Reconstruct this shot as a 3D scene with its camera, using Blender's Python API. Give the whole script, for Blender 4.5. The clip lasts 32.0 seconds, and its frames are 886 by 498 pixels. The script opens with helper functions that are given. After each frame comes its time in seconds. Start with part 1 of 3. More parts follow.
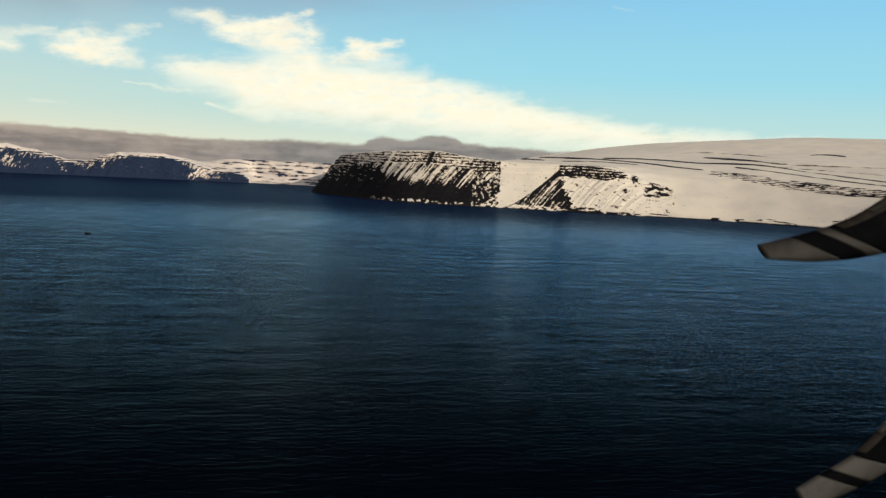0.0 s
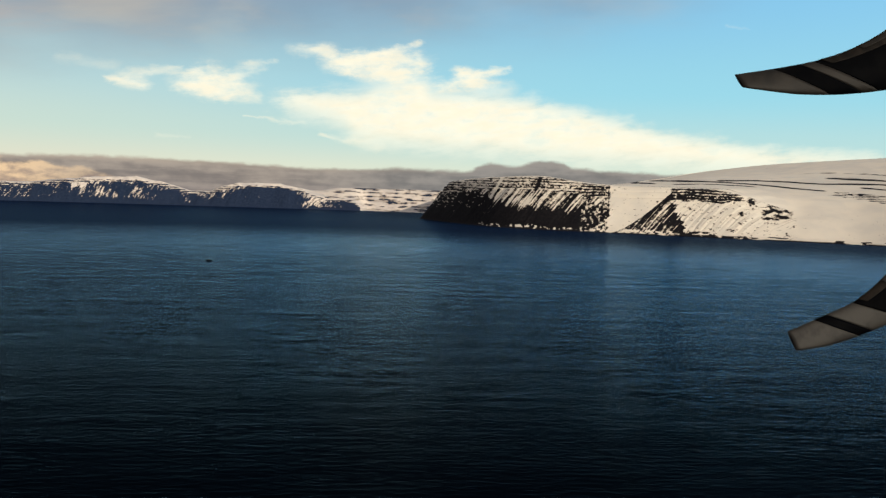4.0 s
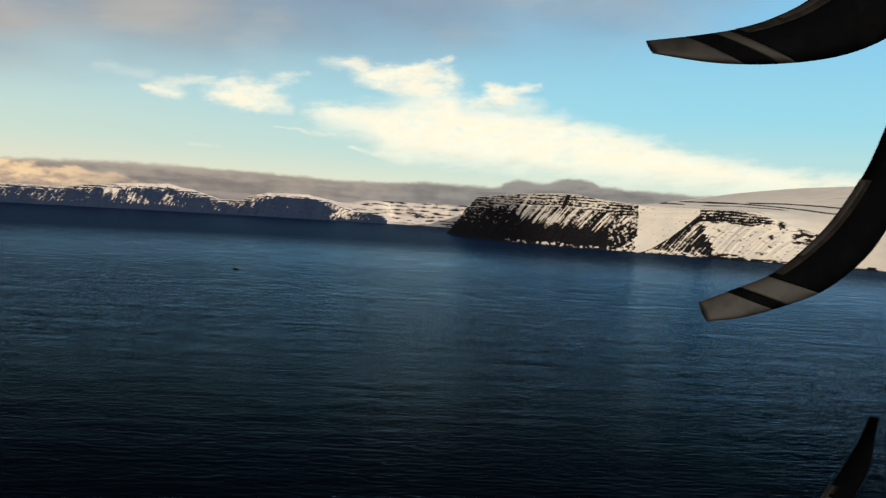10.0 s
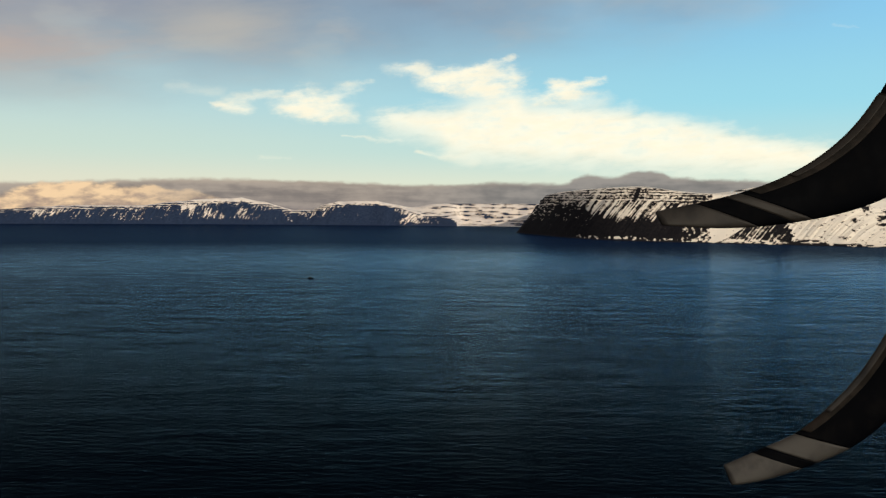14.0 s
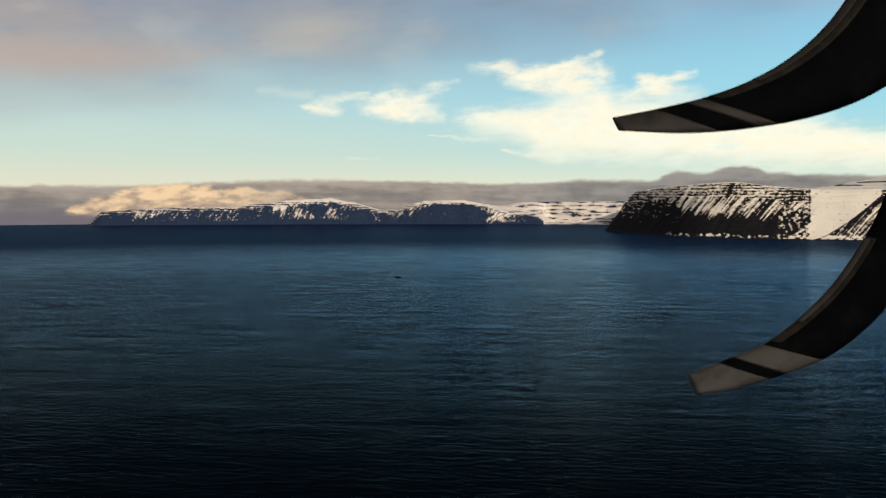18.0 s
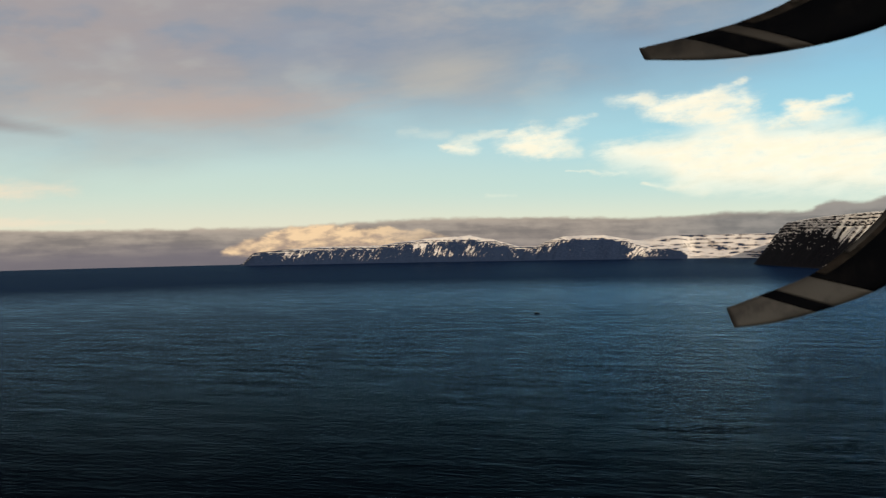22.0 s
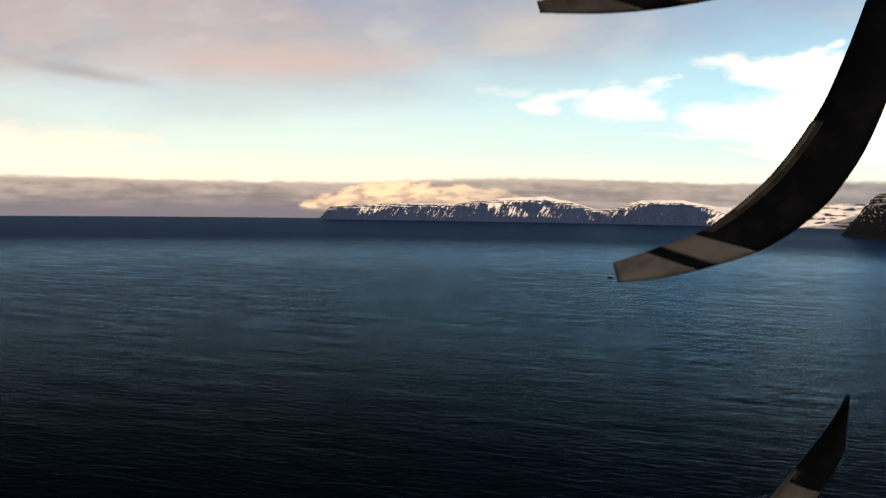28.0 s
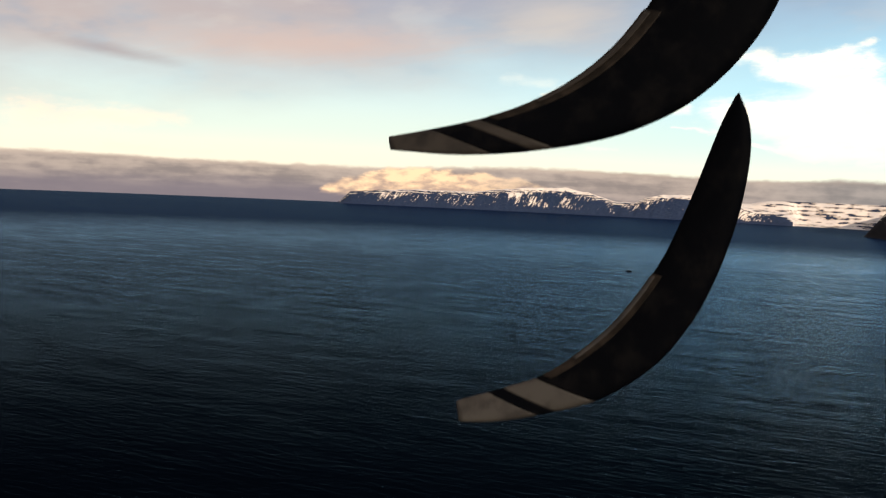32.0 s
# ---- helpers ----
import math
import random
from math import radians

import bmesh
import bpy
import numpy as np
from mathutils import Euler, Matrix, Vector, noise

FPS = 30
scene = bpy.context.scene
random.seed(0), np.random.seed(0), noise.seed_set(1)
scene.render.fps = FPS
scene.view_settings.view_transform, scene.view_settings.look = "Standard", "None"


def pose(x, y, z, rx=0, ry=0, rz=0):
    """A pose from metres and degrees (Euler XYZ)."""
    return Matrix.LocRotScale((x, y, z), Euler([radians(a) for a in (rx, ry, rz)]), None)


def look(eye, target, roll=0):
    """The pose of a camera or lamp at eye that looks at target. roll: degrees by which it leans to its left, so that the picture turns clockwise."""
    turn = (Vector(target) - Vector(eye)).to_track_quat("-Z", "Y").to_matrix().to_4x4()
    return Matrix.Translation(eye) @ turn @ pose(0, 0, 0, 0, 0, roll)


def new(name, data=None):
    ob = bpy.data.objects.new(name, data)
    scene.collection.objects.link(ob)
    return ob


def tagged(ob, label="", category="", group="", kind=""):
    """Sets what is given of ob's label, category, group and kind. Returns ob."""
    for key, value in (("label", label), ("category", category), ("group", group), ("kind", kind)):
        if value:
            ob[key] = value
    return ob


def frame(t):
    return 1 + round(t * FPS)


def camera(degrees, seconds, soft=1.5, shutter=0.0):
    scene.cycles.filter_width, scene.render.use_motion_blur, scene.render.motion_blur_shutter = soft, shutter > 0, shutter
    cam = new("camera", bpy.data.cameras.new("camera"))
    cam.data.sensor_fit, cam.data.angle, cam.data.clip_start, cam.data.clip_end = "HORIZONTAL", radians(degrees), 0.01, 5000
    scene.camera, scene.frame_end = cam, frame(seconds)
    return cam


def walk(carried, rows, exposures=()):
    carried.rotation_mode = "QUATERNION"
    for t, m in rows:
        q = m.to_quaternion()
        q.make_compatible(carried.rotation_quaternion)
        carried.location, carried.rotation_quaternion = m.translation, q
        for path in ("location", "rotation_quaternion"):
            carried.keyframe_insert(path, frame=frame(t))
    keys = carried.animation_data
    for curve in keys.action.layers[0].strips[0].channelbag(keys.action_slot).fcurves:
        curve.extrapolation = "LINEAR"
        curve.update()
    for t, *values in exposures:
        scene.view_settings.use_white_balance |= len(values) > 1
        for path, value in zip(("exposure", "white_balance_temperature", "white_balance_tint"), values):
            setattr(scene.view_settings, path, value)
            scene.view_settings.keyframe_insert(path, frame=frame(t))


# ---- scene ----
# ---------------------------------------------------------------- camera
cam = camera(55.19, 32.0, soft=1.3, shutter=0.8)


def aim(x, y, z, az, el, roll):
    """A pose from a place, the bearing (clockwise from +y), the elevation and the roll, in degrees."""
    turn = Matrix.Rotation(radians(-az), 4, "Z") @ Matrix.Rotation(radians(90 + el), 4, "X") @ Matrix.Rotation(radians(roll), 4, "Z")
    return Matrix.Translation((x, y, z)) @ turn


# seconds, place, bearing, elevation, roll
ROWS = [
    (0.0, -1.25, 0.39, 120.89, 12.91, -5.38, 3.07),
    (0.5, -1.16, 0.33, 120.68, 11.99, -5.00, 3.05),
    (1.0, -1.06, 0.28, 120.47, 11.00, -4.66, 2.96),
    (1.5, -0.98, 0.23, 120.25, 10.01, -4.36, 2.78),
    (2.0, -0.89, 0.18, 120.02, 9.10, -4.12, 2.71),
    (2.5, -0.99, 0.20, 120.32, 8.13, -3.97, 2.57),
    (3.0, -1.09, 0.22, 120.62, 7.24, -3.90, 2.39),
    (3.5, -0.93, 0.17, 120.42, 6.37, -3.90, 2.26),
    (4.0, -0.78, 0.12, 120.21, 5.50, -3.95, 2.17),
    (4.5, -0.74, 0.10, 120.20, 4.69, -4.00, 2.05),
    (6.5, -0.56, 0.03, 120.14, 1.62, -3.97, 1.44),
    (7.0, -0.52, 0.02, 120.12, 0.90, -3.77, 1.20),
    (7.5, -0.60, 0.02, 120.43, 0.08, -3.44, 0.98),
    (8.0, -0.68, 0.03, 120.74, -0.68, -2.99, 0.84),
    (8.5, -0.56, 0.03, 120.55, -0.67, -2.32, 0.87),
    (9.0, -0.45, 0.03, 120.36, 0.10, -1.47, 1.10),
    (9.5, -0.39, 0.05, 120.20, 1.67, -0.75, 2.10),
    (10.0, -0.33, 0.06, 120.03, 3.69, -3.04, 3.68),
    (10.5, -0.32, 0.08, 120.31, 4.57, 0.02, 3.66),
    (11.0, -0.31, 0.10, 120.59, 4.25, -1.06, 1.97),
    (11.5, -0.23, 0.08, 120.47, 3.50, -1.74, 0.98),
    (12.0, -0.16, 0.06, 120.34, 2.66, -2.21, 0.85),
    (12.5, -0.08, 0.04, 120.17, 1.90, -2.62, 0.63),
    (13.0, 0.00, 0.02, 120.00, 0.93, -2.86, 0.59),
    (13.5, -0.08, 0.02, 120.35, -0.15, -2.99, 0.62),
    (14.0, -0.15, 0.03, 120.70, -1.10, -3.14, 0.69),
    (14.5, -0.10, 0.02, 120.69, -1.81, -3.29, 0.39),
    (16.5, 0.14, -0.00, 120.65, -4.36, -3.63, 0.49),
    (17.0, 0.20, -0.01, 120.64, -5.02, -3.64, 0.49),
    (17.5, 0.26, -0.02, 120.50, -5.73, -3.55, 0.27),
    (18.0, 0.33, -0.03, 120.37, -6.96, -3.26, 0.07),
    (18.5, 0.40, -0.04, 120.19, -8.20, -2.97, -0.19),
    (19.0, 0.46, -0.05, 120.00, -9.36, -2.66, -0.29),
    (19.5, 0.51, -0.05, 119.86, -10.54, -2.33, -0.21),
    (20.0, 0.57, -0.05, 119.72, -11.49, -2.01, -0.46),
    (20.5, 0.58, -0.05, 120.03, -12.77, -1.69, -0.67),
    (21.0, 0.60, -0.04, 120.33, -13.94, -1.36, -0.82),
    (21.5, 0.67, -0.04, 120.16, -15.12, -1.02, -0.95),
    (22.0, 0.74, -0.04, 119.99, -16.29, -0.71, -0.98),
    (22.5, 0.83, -0.02, 119.80, -17.21, -0.41, -0.88),
    (23.0, 0.93, 0.00, 119.61, -18.31, -0.04, -0.85),
    (23.5, 0.89, -0.02, 119.91, -19.46, 0.21, -0.84),
    (24.0, 0.86, -0.05, 120.21, -20.47, 0.20, -0.47),
    (24.5, 0.93, -0.03, 120.13, -21.50, 0.08, -0.41),
    (26.5, 1.24, 0.02, 119.80, -23.19, -2.46, 0.42),
    (27.0, 1.32, 0.04, 119.72, -21.60, -3.54, 0.33),
    (27.5, 1.36, 0.07, 119.83, -21.14, -3.87, 0.68),
    (28.0, 1.41, 0.09, 119.95, -21.29, -3.48, 0.87),
    (28.5, 1.47, 0.13, 120.14, -21.58, -2.71, 1.17),
    (29.0, 1.52, 0.17, 120.34, -21.87, -1.96, 2.45),
    (29.5, 1.68, 0.23, 120.05, -21.78, -1.15, 2.64),
    (30.0, 1.83, 0.28, 119.75, -21.41, -1.53, 2.81),
    (30.5, 1.85, 0.28, 119.97, -21.31, -3.86, 2.81),
    (31.0, 1.87, 0.28, 120.19, -21.80, -4.01, 2.36),
    (31.5, 1.92, 0.32, 120.35, -22.17, -4.29, 2.72),
    (32.0, 1.97, 0.35, 120.51, -22.54, -4.36, 2.69),
]
walk(cam, [(r[0], aim(*r[1:])) for r in ROWS],
     [(0, -0.05, 6500, 10), (25.2, -0.05, 6500, 10), (27.2, 0.42, 6850, 17), (32, 0.42, 6850, 17)])

# ---------------------------------------------------------------- light
SUN_AZ, SUN_EL = 138.0, 18.0
sun = new("sun", bpy.data.lights.new("sun", "SUN"))
sun.data.energy, sun.data.angle, sun.data.color = 3.4, radians(0.6), (1.0, 0.86, 0.68)
sun.matrix_world = look((0, 0, 0), (-math.sin(radians(SUN_AZ)) * math.cos(radians(SUN_EL)), -math.cos(radians(SUN_AZ)) * math.cos(radians(SUN_EL)), -math.sin(radians(SUN_EL))))


class Net:
    """A small writer of shader node trees."""

    def __init__(self, tree):
        self.tree = tree
        tree.nodes.clear()

    def node(self, kind, operation="", interpolation_type="", data_type="", sky_type="", blend_type="", attribute_name=""):
        made = self.tree.nodes.new(kind)
        if operation:
            made.operation = operation
        if interpolation_type:
            made.interpolation_type = interpolation_type
        if data_type:
            made.data_type = data_type
        if sky_type:
            made.sky_type = sky_type
        if blend_type:
            made.blend_type = blend_type
        if attribute_name:
            made.attribute_name = attribute_name
        return made

    def put(self, value, socket):
        if isinstance(value, bpy.types.NodeSocket):
            self.tree.links.new(value, socket)
        elif isinstance(value, (tuple, list)) and len(value) == 3 and len(socket.default_value) == 4:
            socket.default_value = (*value, 1)
        else:
            socket.default_value = value

    def math(self, op, a, b=0.0, c=0.0):
        n = self.node("ShaderNodeMath", operation=op)
        for k, v in enumerate((a, b, c)):
            self.put(v, n.inputs[k])
        return n.outputs[0]

    def add(self, a, b):
        return self.math("ADD", a, b)

    def sub(self, a, b):
        return self.math("SUBTRACT", a, b)

    def mul(self, a, b):
        return self.math("MULTIPLY", a, b)

    def most(self, *v):
        out = v[0]
        for w in v[1:]:
            out = self.math("MAXIMUM", out, w)
        return out

    def ramp(self, x, a, b, to0=0.0, to1=1.0):
        n = self.node("ShaderNodeMapRange", interpolation_type="SMOOTHSTEP")
        for k, v in enumerate((x, a, b, to0, to1)):
            self.put(v, n.inputs[k])
        return n.outputs[0]

    def line(self, x, pts):
        """A piecewise smooth curve through (x, y) points, by a float curve."""
        n = self.node("ShaderNodeFloatCurve")
        x0, x1 = pts[0][0], pts[-1][0]
        y0, y1 = min(p[1] for p in pts), max(p[1] for p in pts)
        cu = n.mapping.curves[0]
        for k, (px, py) in enumerate(pts):
            at = ((px - x0) / (x1 - x0), (py - y0) / (y1 - y0))
            if k == 0:
                cu.points[0].location = at
            elif k == len(pts) - 1:
                cu.points[1 if len(pts) == 2 else len(cu.points) - 1].location = at
            else:
                cu.points.new(*at)
        n.mapping.update()
        self.put(self.ramp01(x, x0, x1), n.inputs[1])
        return self.add(self.mul(n.outputs[0], y1 - y0), y0)

    def ramp01(self, x, a, b):
        n = self.node("ShaderNodeMapRange", interpolation_type="LINEAR")
        for k, v in enumerate((x, a, b)):
            self.put(v, n.inputs[k])
        return n.outputs[0]

    def vec(self, x, y, z=0.0):
        n = self.node("ShaderNodeCombineXYZ")
        for k, v in enumerate((x, y, z)):
            self.put(v, n.inputs[k])
        return n.outputs[0]

    def noise(self, v, scale, detail=3.0, rough=0.5):
        n = self.node("ShaderNodeTexNoise")
        self.put(v, n.inputs["Vector"])
        for key, value in (("Scale", scale), ("Detail", detail), ("Roughness", rough)):
            n.inputs[key].default_value = value
        return n.outputs[0]

    def mix(self, f, a, b):
        n = self.node("ShaderNodeMix", data_type="RGBA")
        self.put(f, n.inputs[0])
        self.put(a, n.inputs[6])
        self.put(b, n.inputs[7])
        return n.outputs[2]


# ---------------------------------------------------------------- sky
world = bpy.data.worlds.new("sky")
scene.world = world
world.use_nodes = True
k = Net(world.node_tree)
sky = k.node("ShaderNodeTexSky", sky_type="NISHITA")
sky.sun_disc, sky.sun_elevation, sky.sun_rotation = False, radians(SUN_EL), radians(SUN_AZ)
way = k.node("ShaderNodeTexCoord").outputs["Generated"]
xyz = k.node("ShaderNodeSeparateXYZ")
k.put(way, xyz.inputs[0])
AZ = k.mul(k.math("ARCTAN2", xyz.outputs[0], xyz.outputs[1]), 180 / math.pi)
EL = k.mul(k.math("ARCSINE", xyz.outputs[2]), 180 / math.pi)
flat = k.vec(k.mul(AZ, 0.055), k.mul(EL, 0.16))
big = k.sub(k.noise(flat, 1.6, 2), 0.5)
fine = k.sub(k.noise(k.vec(k.mul(AZ, 0.22), k.mul(k.sub(EL, k.mul(AZ, 0.06)), 0.75), 5.0), 3.2, 7, 0.62), 0.5)
brush = k.sub(k.noise(k.vec(k.mul(k.add(AZ, k.mul(EL, 0.5)), 0.16), k.mul(k.sub(EL, k.mul(AZ, 0.20)), 1.0), 9.0), 1.9, 6, 0.58), 0.5)
wisp = k.add(k.mul(brush, 0.6), k.mul(fine, 0.4))

# clear sky, pale and warm at the horizon, blue above and to the right
low = k.mix(k.ramp(AZ, -35.0, 25.0), (0.89, 0.87, 0.68), (0.86, 0.95, 0.76))
mid = k.mix(k.ramp(AZ, -30.0, 20.0), (0.57, 0.78, 0.79), (0.39, 0.81, 0.95))
high = k.mix(k.ramp(AZ, -25.0, 35.0), (0.30, 0.44, 0.58), (0.28, 0.67, 0.99))
green = k.mix(k.ramp(AZ, -35.0, 25.0), (0.70, 0.85, 0.74), (0.58, 0.86, 0.84))
clear = k.mix(k.ramp(EL, 0.6, 3.6), low, green)
clear = k.mix(k.ramp(EL, 2.8, 7.0), clear, mid)
clear = k.mix(k.ramp(EL, 5.5, 14.0), clear, high)
scaled = k.node("ShaderNodeMix", data_type="RGBA", blend_type="MULTIPLY")
scaled.inputs[0].default_value = 1.0
k.put(sky.outputs[0], scaled.inputs[6])
k.put((0.09, 0.09, 0.09), scaled.inputs[7])
clear = k.mix(k.ramp(EL, 16.0, 45.0), clear, scaled.outputs[2])


def ellipse(az, el, ra, re, lean=0.0, warp=1.0, soft=0.8):
    """A cloud's cover: dense in its middle, torn and fading at its rim."""
    dx = k.sub(AZ, az)
    dy = k.sub(k.sub(EL, el), k.mul(dx, lean))
    d = k.math("SQRT", k.add(k.math("POWER", k.mul(dx, 1 / ra), 2.0), k.math("POWER", k.mul(dy, 1 / re), 2.0)))
    d = k.add(d, k.mul(wisp, 4.2 * warp))
    return k.ramp(d, 1.0 + 0.75 * soft, 1.0 - 0.9 * soft)


# the grey veil, high on the left
edge = k.line(AZ, [(-60, 4.5), (-47, 5.6), (-27, 7.6), (-12, 9.2), (6, 11.4), (18, 13.4), (30, 15.5)])
above_edge = k.add(k.sub(EL, edge), k.add(k.mul(big, 5.0), k.mul(fine, 1.0)))
veil = k.mul(k.ramp(above_edge, -3.6, 4.2), k.ramp(big, -0.3, 0.15, 0.7, 1.0))
veil_colour = k.mix(k.ramp(AZ, -38.0, -8.0), (0.47, 0.38, 0.35), (0.30, 0.36, 0.44))
veil_colour = k.mix(k.ramp(AZ, -4.0, 14.0), veil_colour, (0.37, 0.40, 0.42))
veil_colour = k.mix(k.mul(k.ramp(k.add(big, k.mul(fine, 0.35)), -0.05, 0.25), 0.6), veil_colour, (0.50, 0.46, 0.44))
mottle = k.sub(k.noise(k.vec(k.mul(AZ, 0.10), k.mul(k.sub(EL, k.mul(AZ, 0.04)), 0.24), 11.0), 1.8, 4, 0.5), 0.5)
veil_colour = k.mix(k.ramp(mottle, 0.0, 0.22, 0.0, 0.55), veil_colour, (0.58, 0.53, 0.47))
veil_colour = k.mix(k.ramp(mottle, 0.0, -0.22, 0.0, 0.6), veil_colour, (0.25, 0.31, 0.40))
col = k.mix(k.mul(veil, 0.85), clear, veil_colour)
col = k.mix(k.mul(ellipse(-32.0, 8.7, 9.0, 1.0, 0.05, 0.4, 1.2), 0.75), col, (0.60, 0.47, 0.41))
col = k.mix(k.mul(ellipse(-15.6, 11.2, 3.8, 1.3, 0.06, 0.4, 1.3), 0.65), col, (0.60, 0.56, 0.49))
col = k.mix(k.mul(ellipse(-24.0, 13.0, 7.0, 1.4, 0.03, 0.4, 1.3), 0.45), col, (0.27, 0.36, 0.49))
# a thin dark streak under it
col = k.mix(k.mul(ellipse(-44.0, 7.3, 3.2, 0.34, -0.12, 0.3, 1.2), 0.55), col, (0.33, 0.26, 0.26))

# the great pale cloud: its upper and lower edges, and its torn wisps
combed = k.sub(k.noise(k.vec(k.mul(k.add(AZ, k.mul(EL, 0.4)), 0.20), k.mul(k.sub(EL, k.mul(AZ, 0.14)), 0.75), 3.0), 1.7, 5, 0.6), 0.5)
curdled = k.sub(k.noise(k.vec(k.mul(AZ, 0.5), k.mul(EL, 0.8), 7.0), 1.5, 6, 0.66), 0.5)
feather = k.add(k.mul(combed, 0.75), k.mul(curdled, 0.45))
top = k.line(AZ, [(-7, 5.25), (-5.8, 5.9), (-4.6, 6.2), (-0.8, 6.35), (1.5, 6.9), (3.4, 7.0), (4.6, 6.55), (6.2, 6.6), (9, 6.45), (12.8, 5.93), (17.9, 4.75), (23, 3.85), (28, 3.25), (41, 2.6)])
bottom = k.line(AZ, [(-7, 5.3), (-4.6, 4.75), (-1.6, 4.0), (0.2, 3.05), (4, 2.75), (9, 2.55), (16, 2.2), (41, 1.5)])
torn = k.mul(feather, 2.3)
sheet = k.mul(k.ramp(k.add(k.sub(top, EL), torn), -0.55, 0.9), k.ramp(k.add(k.sub(EL, bottom), torn), -0.9, 1.2))
sheet = k.mul(sheet, k.ramp(k.add(AZ, k.mul(feather, 5.0)), -7.0, -4.2))


BENT_AZ = k.add(AZ, k.mul(k.sub(k.noise(k.vec(k.mul(AZ, 0.35), k.mul(EL, 0.6), 13.0), 1.0, 4, 0.6), 0.5), 2.6))
BENT_EL = k.add(EL, k.mul(k.sub(k.noise(k.vec(k.mul(AZ, 0.45), k.mul(EL, 1.0), 17.0), 1.0, 5, 0.62), 0.5), 1.15))


def stroke(a0, e0, a1, e1, r0, r1, dense, torn_by=3.6):
    """A feathered stroke of cloud from one bearing and elevation to another, r0 to r1 wide."""
    da, de = a1 - a0, e1 - e0
    dx, dy = k.sub(BENT_AZ, a0), k.sub(BENT_EL, e0)
    t = k.math("MULTIPLY_ADD", dx, da / (da * da + de * de), k.mul(dy, de / (da * da + de * de)))
    t = k.math("MINIMUM", k.math("MAXIMUM", t, 0.0), 1.0)
    px, py = k.sub(dx, k.mul(t, da)), k.sub(dy, k.mul(t, de))
    far = k.math("SQRT", k.add(k.mul(k.mul(px, px), 0.35), k.mul(py, py)))
    d = k.add(k.math("DIVIDE", far, k.add(k.mul(t, r1 - r0), r0)), k.mul(feather, torn_by))
    return k.mul(k.ramp(d, 2.3, -0.5), k.mul(k.ramp(t, 0.45, 1.0, 1.0, 0.62 if r1 < r0 else 1.0), dense))


gaps = k.sub(1.0, sheet)
for one in (
    (-1.0, 8.25, 3.6, 9.55, 0.42, 0.12, 0.95), (-4.5, 8.85, -2.8, 8.9, 0.28, 0.3, 0.5), (-3.5, 8.75, -1.4, 8.2, 0.3, 0.4, 0.65),
    (-1.6, 8.1, 2.8, 8.35, 0.4, 0.55, 0.85), (3.1, 8.7, 3.3, 6.9, 0.3, 0.7, 0.85), (-2.8, 7.85, 1.0, 7.55, 0.22, 0.5, 0.5), (1.0, 7.6, 2.2, 6.8, 0.8, 0.9, 0.85),
    (5.1, 6.85, 6.9, 7.5, 0.3, 0.35, 0.85), (6.3, 7.75, 9.7, 8.15, 0.28, 0.1, 0.85), (6.5, 7.3, 9.2, 6.8, 0.4, 0.35, 0.75),
    (-11.4, 6.25, -10.3, 6.55, 0.5, 0.6, 0.95), (-10.7, 6.05, -7.2, 5.6, 0.45, 0.25, 0.85), (-9.5, 6.2, -8.0, 7.1, 0.5, 0.35, 0.65),
    (-8.4, 6.9, -6.1, 8.05, 0.3, 0.1, 0.5), (-10.9, 6.9, -10.2, 7.35, 0.25, 0.1, 0.5), (-9.0, 6.0, -7.5, 6.2, 0.4, 0.25, 0.6),
    (-16.4, 6.1, -14.2, 6.05, 0.16, 0.25, 0.75), (-15.4, 6.4, -11.9, 7.2, 0.25, 0.08, 0.42), (-18.7, 7.1, -16.2, 7.0, 0.2, 0.2, 0.2), (-14.2, 6.55, -12.0, 7.0, 0.12, 0.15, 0.3),
    (-8.0, 4.37, -4.1, 4.15, 0.05, 0.14, 0.42), (-3.0, 3.35, 0.6, 2.95, 0.1, 0.3, 0.55), (-13.2, 2.85, -11.4, 2.8, 0.10, 0.06, 0.2),
    (-48.6, 3.25, -40.2, 3.4, 0.6, 0.3, 0.75), (-44.6, 1.3, -38.0, 1.5, 0.22, 0.12, 0.55),
    (23.2, 10.85, 24.6, 10.78, 0.07, 0.05, 0.16),
):
    gaps = k.mul(gaps, k.sub(1.0, stroke(*one)))
wisps = k.sub(1.0, gaps)
wisps = k.mul(wisps, k.ramp(k.add(k.mul(combed, 0.8), k.mul(curdled, 0.5)), 0.24, -0.12, 0.62, 1.0))
pale = k.mix(k.ramp(combed, -0.2, 0.2), (1.18, 1.09, 0.84), (1.26, 1.20, 0.96))
col = k.mix(wisps, col, k.mix(k.ramp(AZ, -25.0, -35.0), pale, (1.06, 0.88, 0.66)))

# the bank of cloud that lies along the horizon
bank_top = k.line(AZ, [(-60, 0.85), (-45, 0.97), (-39, 0.9), (-28, 0.95), (-22, 1.2), (-15, 1.4), (-9, 1.32), (-2, 1.2), (2.8, 1.4), (6, 1.3), (7.5, 1.5), (8.6, 1.95), (10, 1.8), (12, 2.25), (14, 1.8), (20, 1.6), (45, 1.3)])
layer = k.sub(k.noise(k.vec(k.mul(AZ, 0.10), k.mul(EL, 0.9), 2.0), 1.7, 3, 0.5), 0.5)
lump = k.sub(k.noise(k.vec(k.mul(AZ, 0.45), k.mul(EL, 0.8), 2.0), 2.2, 6, 0.55), 0.5)
roll = k.sub(k.noise(k.vec(k.mul(AZ, 0.26), k.mul(EL, 1.15), 6.0), 1.0, 4, 0.5), 0.5)
